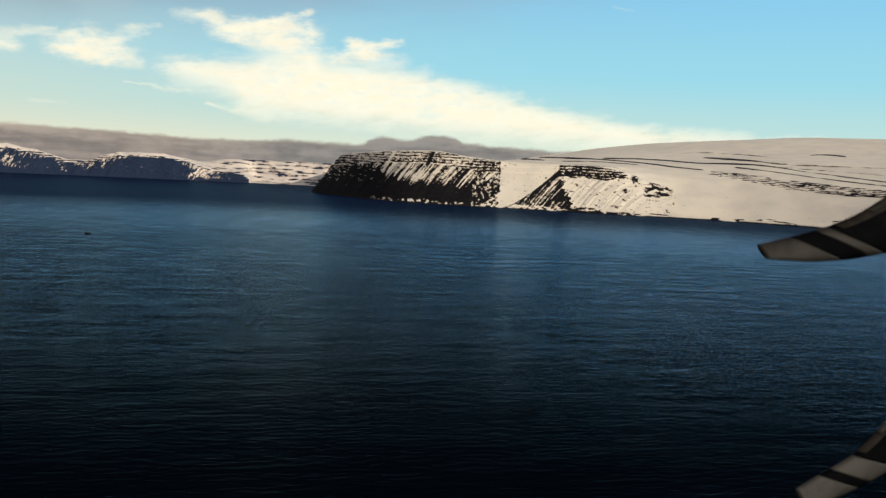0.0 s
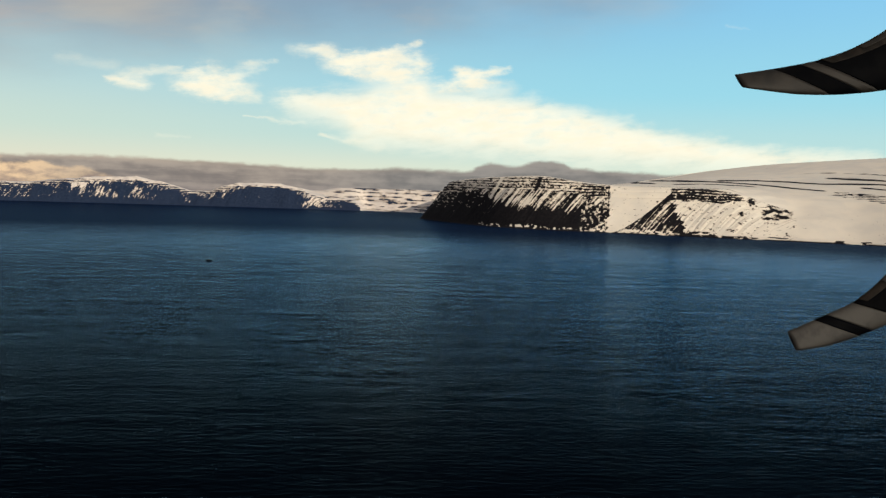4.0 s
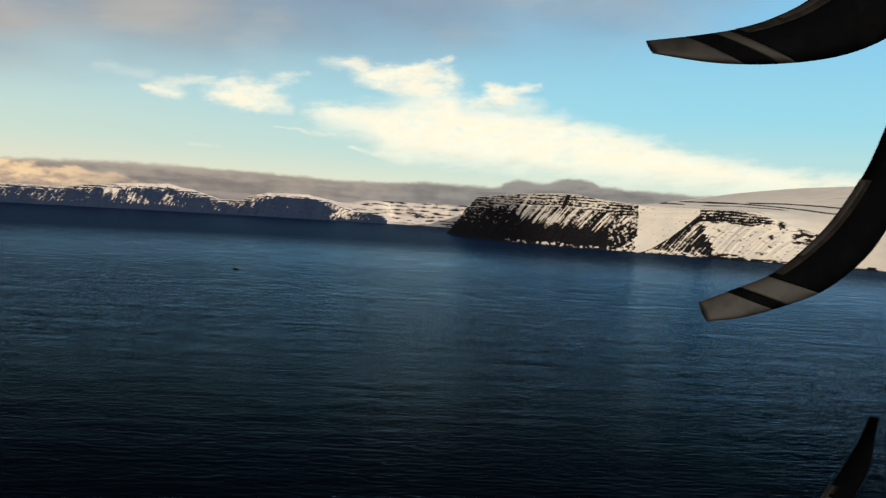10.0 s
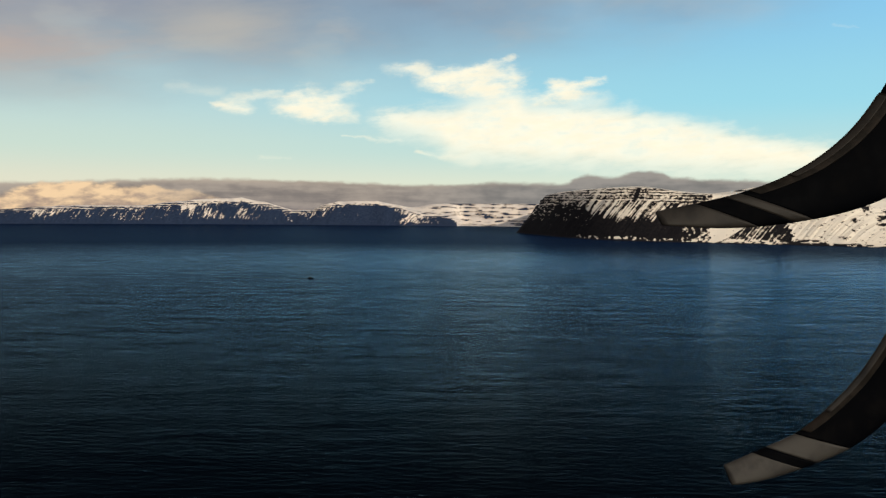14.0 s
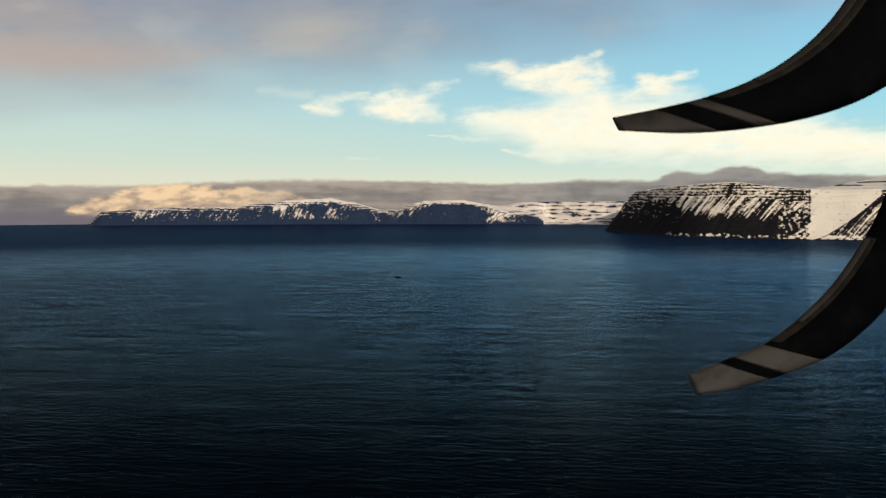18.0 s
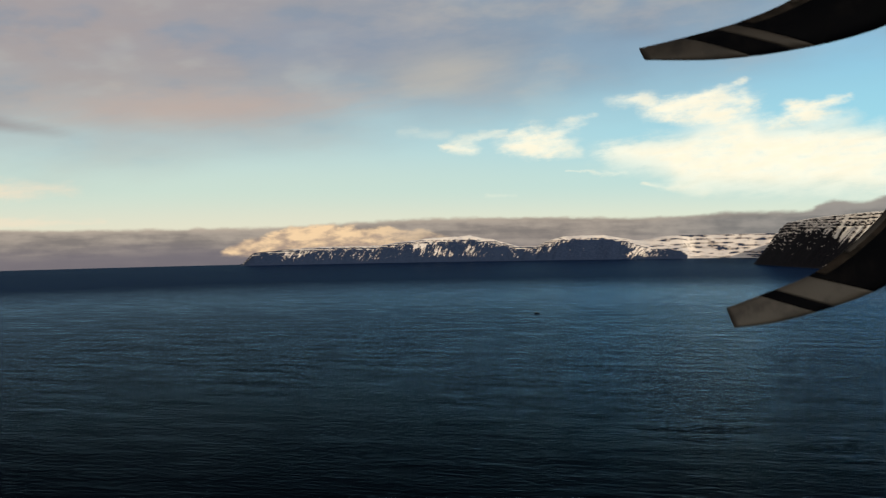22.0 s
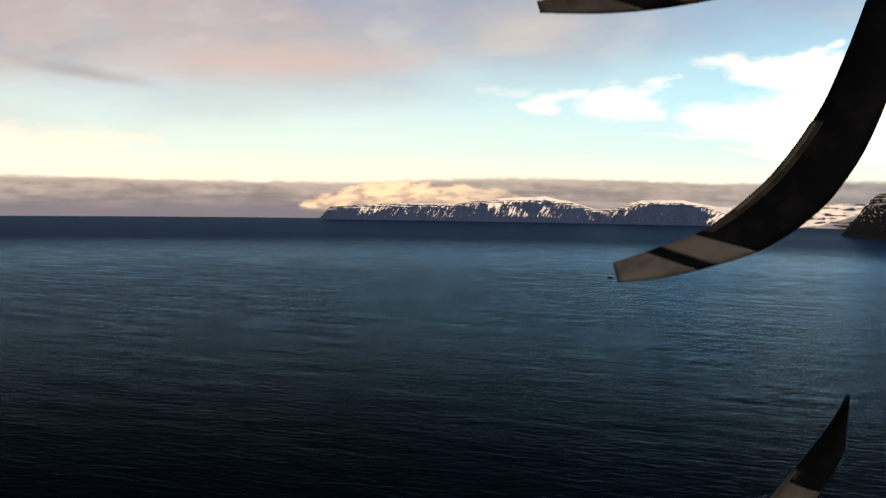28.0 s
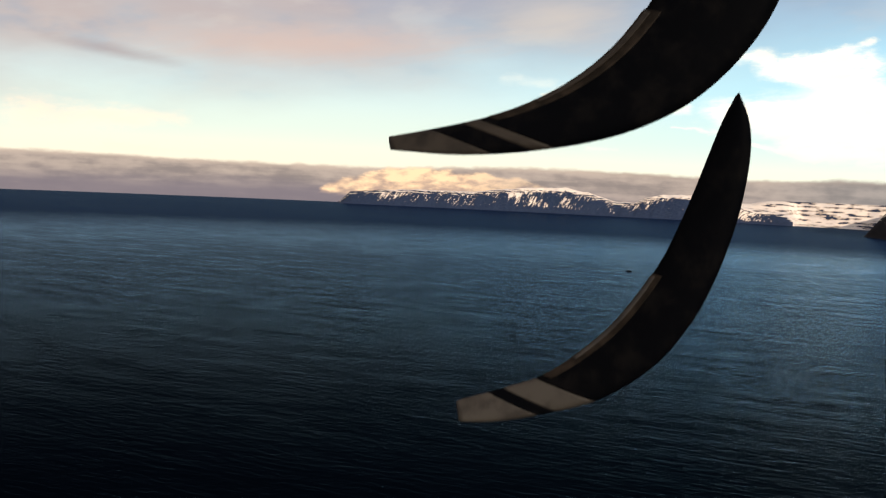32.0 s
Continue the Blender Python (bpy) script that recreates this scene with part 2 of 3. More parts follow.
bank = k.ramp(k.add(k.sub(bank_top, EL), k.add(k.mul(lump, 0.40), k.mul(roll, 0.35))), -0.13, 0.20)
tone = k.add(k.mul(layer, 0.8), k.add(k.mul(roll, 0.8), k.mul(lump, 0.45)))
bank_colour = k.mix(k.ramp(tone, -0.2, 0.22), (0.265, 0.235, 0.215), (0.46, 0.395, 0.335))
bank_colour = k.mix(k.ramp(AZ, -8.0, 6.0), bank_colour, k.mix(k.ramp(tone, -0.2, 0.22), (0.23, 0.225, 0.215), (0.37, 0.345, 0.315)))
rim = k.mul(k.ramp(k.add(k.sub(bank_top, EL), k.mul(roll, 0.5)), 0.45, 0.0), k.ramp(AZ, 10.0, -12.0, 0.25, 1.0))
bank_colour = k.mix(k.mul(rim, 0.55), bank_colour, (0.66, 0.55, 0.43))
bank_colour = k.mix(k.mul(k.ramp(k.add(EL, k.mul(layer, 0.9)), 0.4, -1.0), k.ramp(AZ, -8.0, -26.0, 0.45, 0.9)), bank_colour, (0.20, 0.18, 0.205))
col = k.mix(bank, col, bank_colour)
# lit heaps of cloud on the far mountains
puff = k.sub(k.noise(k.vec(k.mul(AZ, 0.62), k.mul(k.sub(EL, k.mul(AZ, 0.03)), 1.5), 4.0), 1.0, 5, 0.55), 0.5)
heap_top = k.add(k.line(AZ, [(-32, -1.3), (-31, -0.75), (-30.2, -0.1), (-29.4, 0.15), (-28.1, 0.42), (-26.6, 0.88), (-24.3, 1.0), (-21.3, 0.9), (-19.0, 0.75), (-16.5, 0.3), (-13, -0.6)]), k.add(k.mul(lump, 0.6), k.mul(puff, 0.7)))
heap = k.mul(k.ramp(k.sub(heap_top, EL), -0.12, 0.2), k.ramp(k.add(EL, k.mul(lump, 0.8)), -1.1, -0.6))
heap = k.mul(heap, k.ramp(AZ, -17.0, -22.5, 0.45, 0.97))
lit = k.add(k.add(puff, k.mul(lump, 0.35)), k.mul(k.sub(EL, 0.2), 0.12))
col = k.mix(heap, col, k.mix(k.ramp(lit, -0.2, 0.13), (0.47, 0.35, 0.275), (1.08, 0.77, 0.46)))
back = k.node("ShaderNodeBackground")
k.put(col, back.inputs[0])
back.inputs[1].default_value = 0.9
k.put(back.outputs[0], k.node("ShaderNodeOutputWorld").inputs[0])


# ---------------------------------------------------------------- materials
def material(name):
    m = bpy.data.materials.new(name)
    m.use_nodes = True
    return m, Net(m.node_tree)


def finish(n, colour, rough=0.6, normal=None, metal=0.0, ior_level=0.5):
    b = n.node("ShaderNodeBsdfPrincipled")
    n.put(colour, b.inputs["Base Color"])
    n.put(rough, b.inputs["Roughness"])
    n.put(metal, b.inputs["Metallic"])
    b.inputs["Specular IOR Level"].default_value = ior_level
    if normal is not None:
        n.put(normal, b.inputs["Normal"])
    n.put(b.outputs[0], n.node("ShaderNodeOutputMaterial").inputs[0])
    return b


def bump(n, height, strength, distance):
    b = n.node("ShaderNodeBump")
    n.put(height, b.inputs["Height"])
    b.inputs["Strength"].default_value, b.inputs["Distance"].default_value = strength, distance
    return b.outputs[0]


def land_material(name, snow, snow_blue, rock, rock_light):
    m, n = material(name)
    at = n.node("ShaderNodeAttribute", attribute_name="rock")
    pos = n.node("ShaderNodeNewGeometry").outputs["Position"]
    grain = n.noise(pos, 0.12, 6, 0.65)
    patch = n.noise(pos, 0.012, 4)
    mask = n.ramp(n.add(at.outputs["Fac"], n.mul(n.sub(grain, 0.5), 0.55)), 0.42, 0.60)
    white = n.mix(n.ramp(patch, 0.35, 0.7), snow, snow_blue)
    # tan for debris on thin snow and for slope shading put into the colour
    thin = n.ramp(n.add(at.outputs["Fac"], n.mul(n.sub(grain, 0.5), 0.35)), 0.08, 0.46)
    white = n.mix(n.mul(thin, 0.75), white, (0.30, 0.24, 0.185))
    stone = n.mix(n.ramp(grain, 0.35, 0.7), rock, rock_light)
    rel = bump(n, grain, 0.5, 1.5)
    finish(n, n.mix(mask, white, stone), n.ramp(mask, 0, 1, 0.75, 0.9), rel, ior_level=0.15)
    return m


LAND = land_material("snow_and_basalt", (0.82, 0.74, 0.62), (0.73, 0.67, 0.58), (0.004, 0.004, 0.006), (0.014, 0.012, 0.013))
# the blue haze of distance is put into the far rock's colours
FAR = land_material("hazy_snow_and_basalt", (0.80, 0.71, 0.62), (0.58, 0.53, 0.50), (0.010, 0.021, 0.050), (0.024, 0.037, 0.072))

SEA, n = material("sea_water")
pos = n.node("ShaderNodeNewGeometry").outputs["Position"]
stretch = n.node("ShaderNodeMapping")
n.put(pos, stretch.inputs["Vector"])
stretch.inputs["Rotation"].default_value = (0, 0, radians(-6))
stretch.inputs["Scale"].default_value = (0.35, 1.0, 1.0)
ripple = n.noise(stretch.outputs[0], 0.26, 5, 0.62)
swell = n.noise(stretch.outputs[0], 0.04, 3, 0.5)
wind = n.noise(stretch.outputs[0], 0.0026, 4, 0.55)
apart = n.node("ShaderNodeSeparateXYZ")
n.put(pos, apart.inputs[0])
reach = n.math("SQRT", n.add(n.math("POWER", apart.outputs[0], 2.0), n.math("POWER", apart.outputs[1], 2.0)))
# far-shore water: reflection dimmed and its navy tone painted into the colour
far_strip = n.ramp(n.add(reach, n.mul(n.sub(wind, 0.5), 350.0)), 1350.0, 2750.0)
stretch_long = n.node("ShaderNodeMapping")
n.put(pos, stretch_long.inputs["Vector"])
stretch_long.inputs["Rotation"].default_value = (0, 0, radians(-9))
stretch_long.inputs["Scale"].default_value = (0.2, 1.0, 1.0)
crest = n.noise(stretch_long.outputs[0], 0.048, 6, 0.7)
waves = n.add(n.mul(ripple, n.ramp(reach, 500.0, 1500.0, 0.9, 0.25)), n.mul(swell, n.ramp(reach, 600.0, 2000.0, 1.3, 0.75)))
rel = bump(n, waves, 0.7, 1.25)
facing = n.node("ShaderNodeLayerWeight")
facing.inputs[0].default_value = 0.5
n.put(bump(n, waves, 0.62, 1.15), facing.inputs["Normal"])
gloss_amount = n.mul(n.math("POWER", facing.outputs["Facing"], 22.0), n.ramp(far_strip, 0, 1, 1.48, 0.15))
# reflected light graded by bearing: brighter under the headland than over the open fjord
bearing = n.mul(n.math("ARCTAN2", apart.outputs[0], apart.outputs[1]), 180 / math.pi)
gloss_amount = n.mul(gloss_amount, n.ramp(bearing, -35.0, 25.0, 0.70, 1.14))
gloss_amount = n.mul(gloss_amount, n.ramp(wind, 0.35, 0.65, 0.93, 1.04))
gloss_amount = n.mul(gloss_amount, n.ramp(crest, 0.33, 0.68, 0.72, 1.32))
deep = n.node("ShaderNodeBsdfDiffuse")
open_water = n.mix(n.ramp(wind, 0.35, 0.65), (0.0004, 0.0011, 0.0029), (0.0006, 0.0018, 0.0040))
n.put(n.mix(far_strip, open_water, (0.0042, 0.0115, 0.034)), deep.inputs[0])
gloss = n.node("ShaderNodeBsdfGlossy")
gloss.inputs["Roughness"].default_value = 0.22
n.put((0.45, 0.72, 1.0), gloss.inputs[0])
n.put(rel, gloss.inputs["Normal"])
both = n.node("ShaderNodeMixShader")
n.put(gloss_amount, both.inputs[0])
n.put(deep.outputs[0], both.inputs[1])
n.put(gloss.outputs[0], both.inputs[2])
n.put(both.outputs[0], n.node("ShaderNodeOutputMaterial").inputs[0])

BLADE, n = material("black_blade_paint")
pos = n.node("ShaderNodeTexCoord").outputs["Object"]
wear = n.noise(pos, 9.0, 5, 0.65)
finish(n, n.mix(n.ramp(wear, 0.45, 0.75), (0.0012, 0.0014, 0.0020), (0.0035, 0.0034, 0.0036)), n.ramp(wear, 0.3, 0.7, 0.5, 0.7), bump(n, wear, 0.15, 0.004), ior_level=0.008)
EDGE, n = material("worn_leading_edge")
wear = n.noise(n.node("ShaderNodeTexCoord").outputs["Object"], 14.0, 5, 0.65)
finish(n, n.mix(n.ramp(wear, 0.35, 0.7), (0.005, 0.004, 0.003), (0.017, 0.013, 0.010)), 0.6, ior_level=0.06)
PAINT, n = material("white_band_paint")
wear = n.noise(n.node("ShaderNodeTexCoord").outputs["Object"], 12.0, 5, 0.6)
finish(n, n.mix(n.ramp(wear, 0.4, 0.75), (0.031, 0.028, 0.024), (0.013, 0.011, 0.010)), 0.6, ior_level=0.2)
# darker copy of the white band paint: the upper blade's shade as colour
SHADED_PAINT, n = material("shaded_band_paint")
wear = n.noise(n.node("ShaderNodeTexCoord").outputs["Object"], 12.0, 5, 0.6)
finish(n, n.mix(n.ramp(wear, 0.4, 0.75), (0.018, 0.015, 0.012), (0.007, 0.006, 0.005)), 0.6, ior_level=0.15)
HUB, n = material("grey_hub_metal")
wear = n.noise(n.node("ShaderNodeTexCoord").outputs["Object"], 10.0, 4)
finish(n, n.mix(wear, (0.25, 0.25, 0.26), (0.4, 0.4, 0.41)), 0.35, metal=0.8)


# ---------------------------------------------------------------- land and sea
def lattice(seed):
    return np.random.RandomState(seed).rand(512, 512)


def vnoise(x, y, seed=1):
    """Smooth value noise from -1 to 1."""
    g = lattice(seed)
    xi, yi = np.floor(x).astype(int), np.floor(y).astype(int)
    fx, fy = x - xi, y - yi
    fx, fy = fx * fx * (3 - 2 * fx), fy * fy * (3 - 2 * fy)
    a, b = g[xi % 512, yi % 512], g[(xi + 1) % 512, yi % 512]
    c, d = g[xi % 512, (yi + 1) % 512], g[(xi + 1) % 512, (yi + 1) % 512]
    return 2 * ((a * (1 - fx) + b * fx) * (1 - fy) + (c * (1 - fx) + d * fx) * fy) - 1


def fbm(x, y, octaves, seed):
    out, amp, tot = 0.0, 1.0, 0.0
    for o in range(octaves):
        out, tot = out + amp * vnoise(x * 2 ** o, y * 2 ** o, seed + o), tot + amp
        amp *= 0.55
    return out / tot


def step(x, a, b):
    t = np.clip((x - a) / (b - a), 0, 1)
    return t * t * (3 - 2 * t)


def curve(x, xs, ys):
    """A smooth curve through points, with gentle tangents."""
    xs, ys = np.array(xs, float), np.array(ys, float)
    d = np.diff(ys) / np.diff(xs)
    m = np.concatenate([[d[0]], np.where(d[:-1] * d[1:] > 0, 0.5 * (d[:-1] + d[1:]), 0.0), [d[-1]]])
    i = np.clip(np.searchsorted(xs, x) - 1, 0, len(xs) - 2)
    w = xs[i + 1] - xs[i]
    t = np.clip((x - xs[i]) / w, 0, 1)
    return (2 * t**3 - 3 * t**2 + 1) * ys[i] + (t**3 - 2 * t**2 + t) * w * m[i] + (3 * t**2 - 2 * t**3) * ys[i + 1] + (t**3 - t**2) * w * m[i + 1]


def sheet_mesh(name, az, r, z, rock, mat):
    """A ground sheet over bearings and distances, with its rock cover kept as an attribute."""
    rows, cols = z.shape
    a = np.radians(az)
    pts = np.stack([r * np.sin(a), r * np.cos(a), z], -1).reshape(-1, 3)
    i = np.arange(rows * cols).reshape(rows, cols)
    quads = np.stack([i[:-1, :-1], i[:-1, 1:], i[1:, 1:], i[1:, :-1]], -1).reshape(-1, 4)
    me = bpy.data.meshes.new(name)
    me.from_pydata(pts, [], quads)
    me.attributes.new("rock", "FLOAT", "POINT").data.foreach_set("value", rock.astype(np.float32).ravel())
    me.polygons.foreach_set("use_smooth", np.ones(len(quads), bool))
    me.materials.append(mat)
    me.update()
    return new(name, me)


bm = bmesh.new()
bmesh.ops.create_circle(bm, cap_ends=True, cap_tris=True, segments=128, radius=4600)
me = bpy.data.meshes.new("water")
bm.to_mesh(me)
bm.free()
me.materials.append(SEA)
tagged(new("water", me), "dark blue sea with fine wind ripples", "sea", kind="structure")


def headland():
    az0 = np.concatenate([np.linspace(2.9, 41.0, 1850), np.linspace(41.08, 52.0, 110)])
    v0 = np.concatenate([np.arange(-8, 240, 1.7), 240 * (2700 / 240) ** np.linspace(0, 1, 120)])
    bearing, v = np.meshgrid(az0, v0)
    az = np.interp(bearing, [2.9, 3.8, 16.4, 60], [2.6, 3.5, 16.95, 60.55])
    rc = curve(az, [2.6, 3.4, 6.4, 9, 12, 16, 24, 32, 42, 52], [3560, 3480, 3130, 2960, 2890, 2870, 2890, 2940, 2800, 2500])
    rc = rc + 16 * fbm(az * 0.22, az * 0, 2, 3)
    r = np.minimum(rc + v, 4960 + 0.01 * v)
    arc = np.radians(az) * 3000
    side = np.radians(az - 3.35 - 0.0022 * np.clip(r - 3490, 0, None)) * r * 1.15
    gentle = step(az, 23.5, 29.0)
    s = -14 * np.log(np.exp(-np.clip(v, -60, 900) / 14) + np.exp(-np.clip(side, -60, 900) / 14))
    ht = curve(az, [3, 5.4, 7.5, 9, 12, 14.5, 16.5, 19.8, 26, 34, 52], [150, 158, 172, 178, 186, 172, 163, 160, 158, 150, 140])
    # ribs and gullies lean down to the left
    xi = arc - 0.75 * np.clip(s, 0, 170) - 0.0022 * np.clip(s - 20, 0, 150) ** 2
    rib = fbm(xi / 26, s / 260, 3, 11)
    rib2 = fbm(xi / 7.5, s / 110, 3, 21)
    cliff = np.interp(s, [-20, 0, 6, 16, 60, 100, 116, 124, 132, 140, 147, 153, 165, 200], [-6, 0, 2, 8, 60, 108, 128, 131, 147, 150, 161, 163, 168, 172]) / 172
    slope = np.interp(s, [-20, 0, 8, 20, 120, 260, 420, 600], [-6, 0, 3, 8, 72, 138, 162, 172]) / 172
    h = cliff * (1 - gentle) + slope * gentle
    z = ht * h
    bowl = step(az, 16.8, 17.6) * (1 - step(az, 20.0, 22.0))
    rough = step(s, 6, 40) * (1 - step(s, 120, 170)) * (1 - gentle) * (1 - 0.9 * bowl)
    z = z + rough * (6.5 * rib + 3.5 * rib2)
    # a gully beside the bowl and the hollow of the bowl itself
    z = z - 6 * np.exp(-((az - 18.3) / 1.1) ** 2) * step(s, 10, 60) * (1 - step(s, 140, 200))
    z = z + 1.9 * np.sin(z / 3.4 + fbm(arc / 80, z * 0, 2, 29)) * step(h, 0.62, 0.75) * (1 - step(h, 0.97, 1.0)) * (1 - gentle)
    # the plateau and the snowfields that climb behind it
    back = np.clip(v - 190, 0, None)
    far_top = curve(az, [2, 14, 17, 20, 23, 27, 32, 36, 52], [-20, -2, 24, 66, 116, 162, 206, 232, 245])
    reach = 4850 - rc - 190
    t = back / reach
    climb = far_top * (0.35 * step(t, -0.1, 0.5) + 0.65 * step(t, 0.35, 1.05))
    warp = 2.2 * fbm(arc / 420, v / 400, 2, 37)
    stair = np.sin(v / 130 + warp)
    climb = climb + step(back, 0, 400) * (7 * fbm(arc / 380, v / 300, 2, 31) + 5 * stair * step(az, 15, 24))
    z = z + climb + gentle * 4 * fbm(arc / 220, v / 110, 3, 33) * step(v, 10, 80)
    z = np.where(s < 0, np.minimum(z, s * 0.4), z)
    # where rock shows
    hr = np.clip(z / ht, 0, 1)
    streak = 0.8 * fbm(xi / 4.6, s / 70, 2, 41) + 0.55 * rib2 + 0.25 * rib
    layers = np.sin(z / 1.6 + 2.6 * fbm(arc / 90, z / 30, 2, 57)) * 0.32 + 0.95 * fbm(arc / 8, z / 2.2, 3, 51) + 0.35 * fbm(arc / 45, z / 14, 2, 53)
    # the great face: dark foot, streaked middle, layered rim
    foot = np.interp(az, [3, 7.4, 8.6, 10, 13.5, 15, 16.6], [0.66, 0.68, 0.55, 0.36, 0.32, 0.45, 0.55])
    foot = foot + 0.10 * rib2 + 0.06 * rib
    face = streak * 1.15 + 0.55 * fbm(arc / 9, z / 5, 3, 43) - 0.10 + 0.25 * fbm(arc / 60, z / 30, 2, 47) + 1.5 * (1 - step(hr, foot - 0.12, foot + 0.16))
    blotch = fbm(arc / 8, z / 6, 3, 91)
    face = np.where((az > 15.0) & (az < 17.1), np.minimum(face, 0.35 + blotch * 1.6 - 0.3 * step(hr, 0.5, 0.8)), face)
    ice = (1 - step(hr, 0.05, 0.11)) * step(fbm(arc / 9, s / 8, 3, 61), 0.0, 0.22) * step(hr, 0.005, 0.02)
    face = face - 2.2 * ice * step(az, 6.5, 9.0)
    fleck = step(fbm(arc / 6, z / 4.5, 3, 95), 0.30, 0.42) * (1 - step(az, 8.0, 9.0)) * step(hr, 0.12, 0.5)
    face = face - 1.9 * fleck
    rim = step(hr, 0.70, 0.77) * (1 - step(s, 150, 178))
    rim_bias = np.interp(az, [3, 6, 8, 12, 14, 16.5], [0.10, 0.05, -0.12, -0.10, -0.05, 0.05])
    face = face * (1 - rim) + rim * (layers + rim_bias)
    chute = np.exp(-((az - 9.1 - 0.010 * (z - 150)) / 0.10) ** 2) * step(hr, 0.45, 0.6)
    face = face * (1 - chute) - 0.8 * chute
    slot = np.exp(-((az - 11.9 - 0.008 * (z - 150)) / 0.11) ** 2) * step(hr, 0.66, 0.74) * (1 - step(s, 150, 170))
    face = face + 1.6 * slot
    # the snow bowl, the narrow fan of ribs beside it, and the quieter slope beyond
    diag = np.clip((az - 17.1) / 3.75, 0, 2) ** 1.45 * 0.86
    flank = 21.9 - 0.75 * step(hr, 0.05, 0.8) + 0.45 * rib2 + 0.3 * fbm(z / 9, arc / 14, 3, 87)
    fan = 1.1 * streak + 0.55 * fbm(arc / 9, z / 5, 3, 45) + np.interp(az, [17, 19, 20.6, 21.3], [0.20, 0.02, 0.25, 0.75]) + 0.5 * np.exp(-((hr - diag) / 0.05) ** 2)
    fan = fan - 1.6 * ice
    crumbs = 1.6 * (fbm(arc / 10, z / 4, 3, 81) - 0.52 - 0.13 * (1 - step(az, 20.5, 21.5)))
    # faint debris streaks that also carry the slopes' tan shading as colour
    tan_streak = -0.62 + 0.5 * streak + 0.35 * fbm(arc / 70, z / 60, 2, 83)
    calm = np.maximum(np.maximum(crumbs, -0.9 + (tan_streak + 0.9) * step(az, 21.4, 22.4)), -0.9)
    in_fan = (hr < diag) & (az < flank)
    bowl_side = np.where(in_fan, fan, calm)
    talus = (1 - step(hr, 0.06 + 0.02 * rib, 0.16 + 0.03 * rib2)) * step(az, 20.8, 21.6) * (1 - step(az, 23.2, 24.6)) * step(fbm(arc / 11, z / 4, 3, 85), -0.15, 0.2)
    bowl_side = np.maximum(bowl_side, 1.5 * talus - 0.9)
    # the dark brow of layered rock along its top, and the broken crags past it
    low_brow = 0.73 + 0.05 * fbm(arc / 30, az * 0, 3, 88)
    brow = step(hr, low_brow - 0.02, low_brow + 0.02) * (1 - step(s, 150, 172)) * step(az, 20.7, 21.1) * (1 - step(az, 25.0, 25.6))
    bowl_side = bowl_side * (1 - brow) + brow * (1.25 * layers + 0.30)
    crag = np.exp(-((az - 25.9) / 0.35) ** 2 - ((hr - 0.76) / 0.10) ** 2) + 0.8 * np.exp(-((az - 26.7) / 0.75) ** 2 - ((hr - 0.90) / 0.04) ** 2)
    crag = np.maximum(crag, 0.85 * np.exp(-((az - 25.3) / 0.25) ** 2 - ((hr - 0.5) / 0.06) ** 2))
    patch = np.exp(-((az - 27.4) / 0.95) ** 4 - ((hr - 0.56 - 0.03 * (az - 27.4)) / 0.16) ** 4)
    rows_of_rock = np.sin(z / 3.4 + 2.2 * fbm(arc / 40, z / 20, 2, 89)) * 0.5 + 1.2 * fbm(arc / 11, z / 5, 3, 86)
    bowl_side = np.maximum(bowl_side, np.maximum(-0.75 + 1.2 * crag + 1.3 * blotch * crag, -0.7 + (0.88 + rows_of_rock) * patch))
    trail = np.exp(-((az - 26.9 - 0.012 * (z - 80)) / 0.8) ** 2 - ((hr - 0.34) / 0.12) ** 2)
    bowl_side = np.maximum(bowl_side, -0.62 + trail * (0.2 + 0.8 * streak))
    wall = np.exp(-((az - 16.95 - 0.05 * blotch) / 0.09) ** 2) * step(hr, 0.25, 0.45) * (1 - step(s, 155, 180))
    edge = step(az + 0.22 * fbm(z / 14, az * 0 + 3, 2, 93), 16.85, 17.1)
    val = face * (1 - edge) + bowl_side * edge
    val = np.maximum(val, wall * (1.1 + blotch * 1.2) - 0.7)
    val = np.where(az > 28.6, np.maximum(crumbs - 0.5, -0.9), val)
    strand = (1 - step(z, 5.0, 9.0)) * step(az, 20.0, 22.5) * (1 - step(az, 25.0, 28.0)) * step(fbm(arc / 14, z / 4, 3, 69), -0.35, 0.1)
    val = np.maximum(val, strand * 1.3 - 0.65)
    shore = (1 - step(z, 1.2, 3.5)) * step(fbm(arc / 60, v * 0, 2, 63), -0.9, 0.0)
    low_ledge = np.exp(-((z - 9 - 3 * fbm(arc / 200, v * 0, 2, 65)) / 2.2) ** 2) * step(fbm(arc / 34, z / 3, 3, 67), 0.12, 0.3) * step(az, 22, 24)
    val = np.maximum(val, np.maximum(shore, low_ledge) * 1.4 - 0.7)
    # dark ledges that cross the snowfields: long thin bands of rock, each broken by drifts
    rise = np.degrees(np.arctan2(z - 120, r)) + 0.05 * fbm(arc / 150, v / 300, 2, 37)
    broken = 0.9 * fbm(arc / 34, rise * 9, 3, 71) + 0.7 * fbm(arc / 210, rise * 3, 2, 77)
    ledge = np.full(az.shape, -0.9)
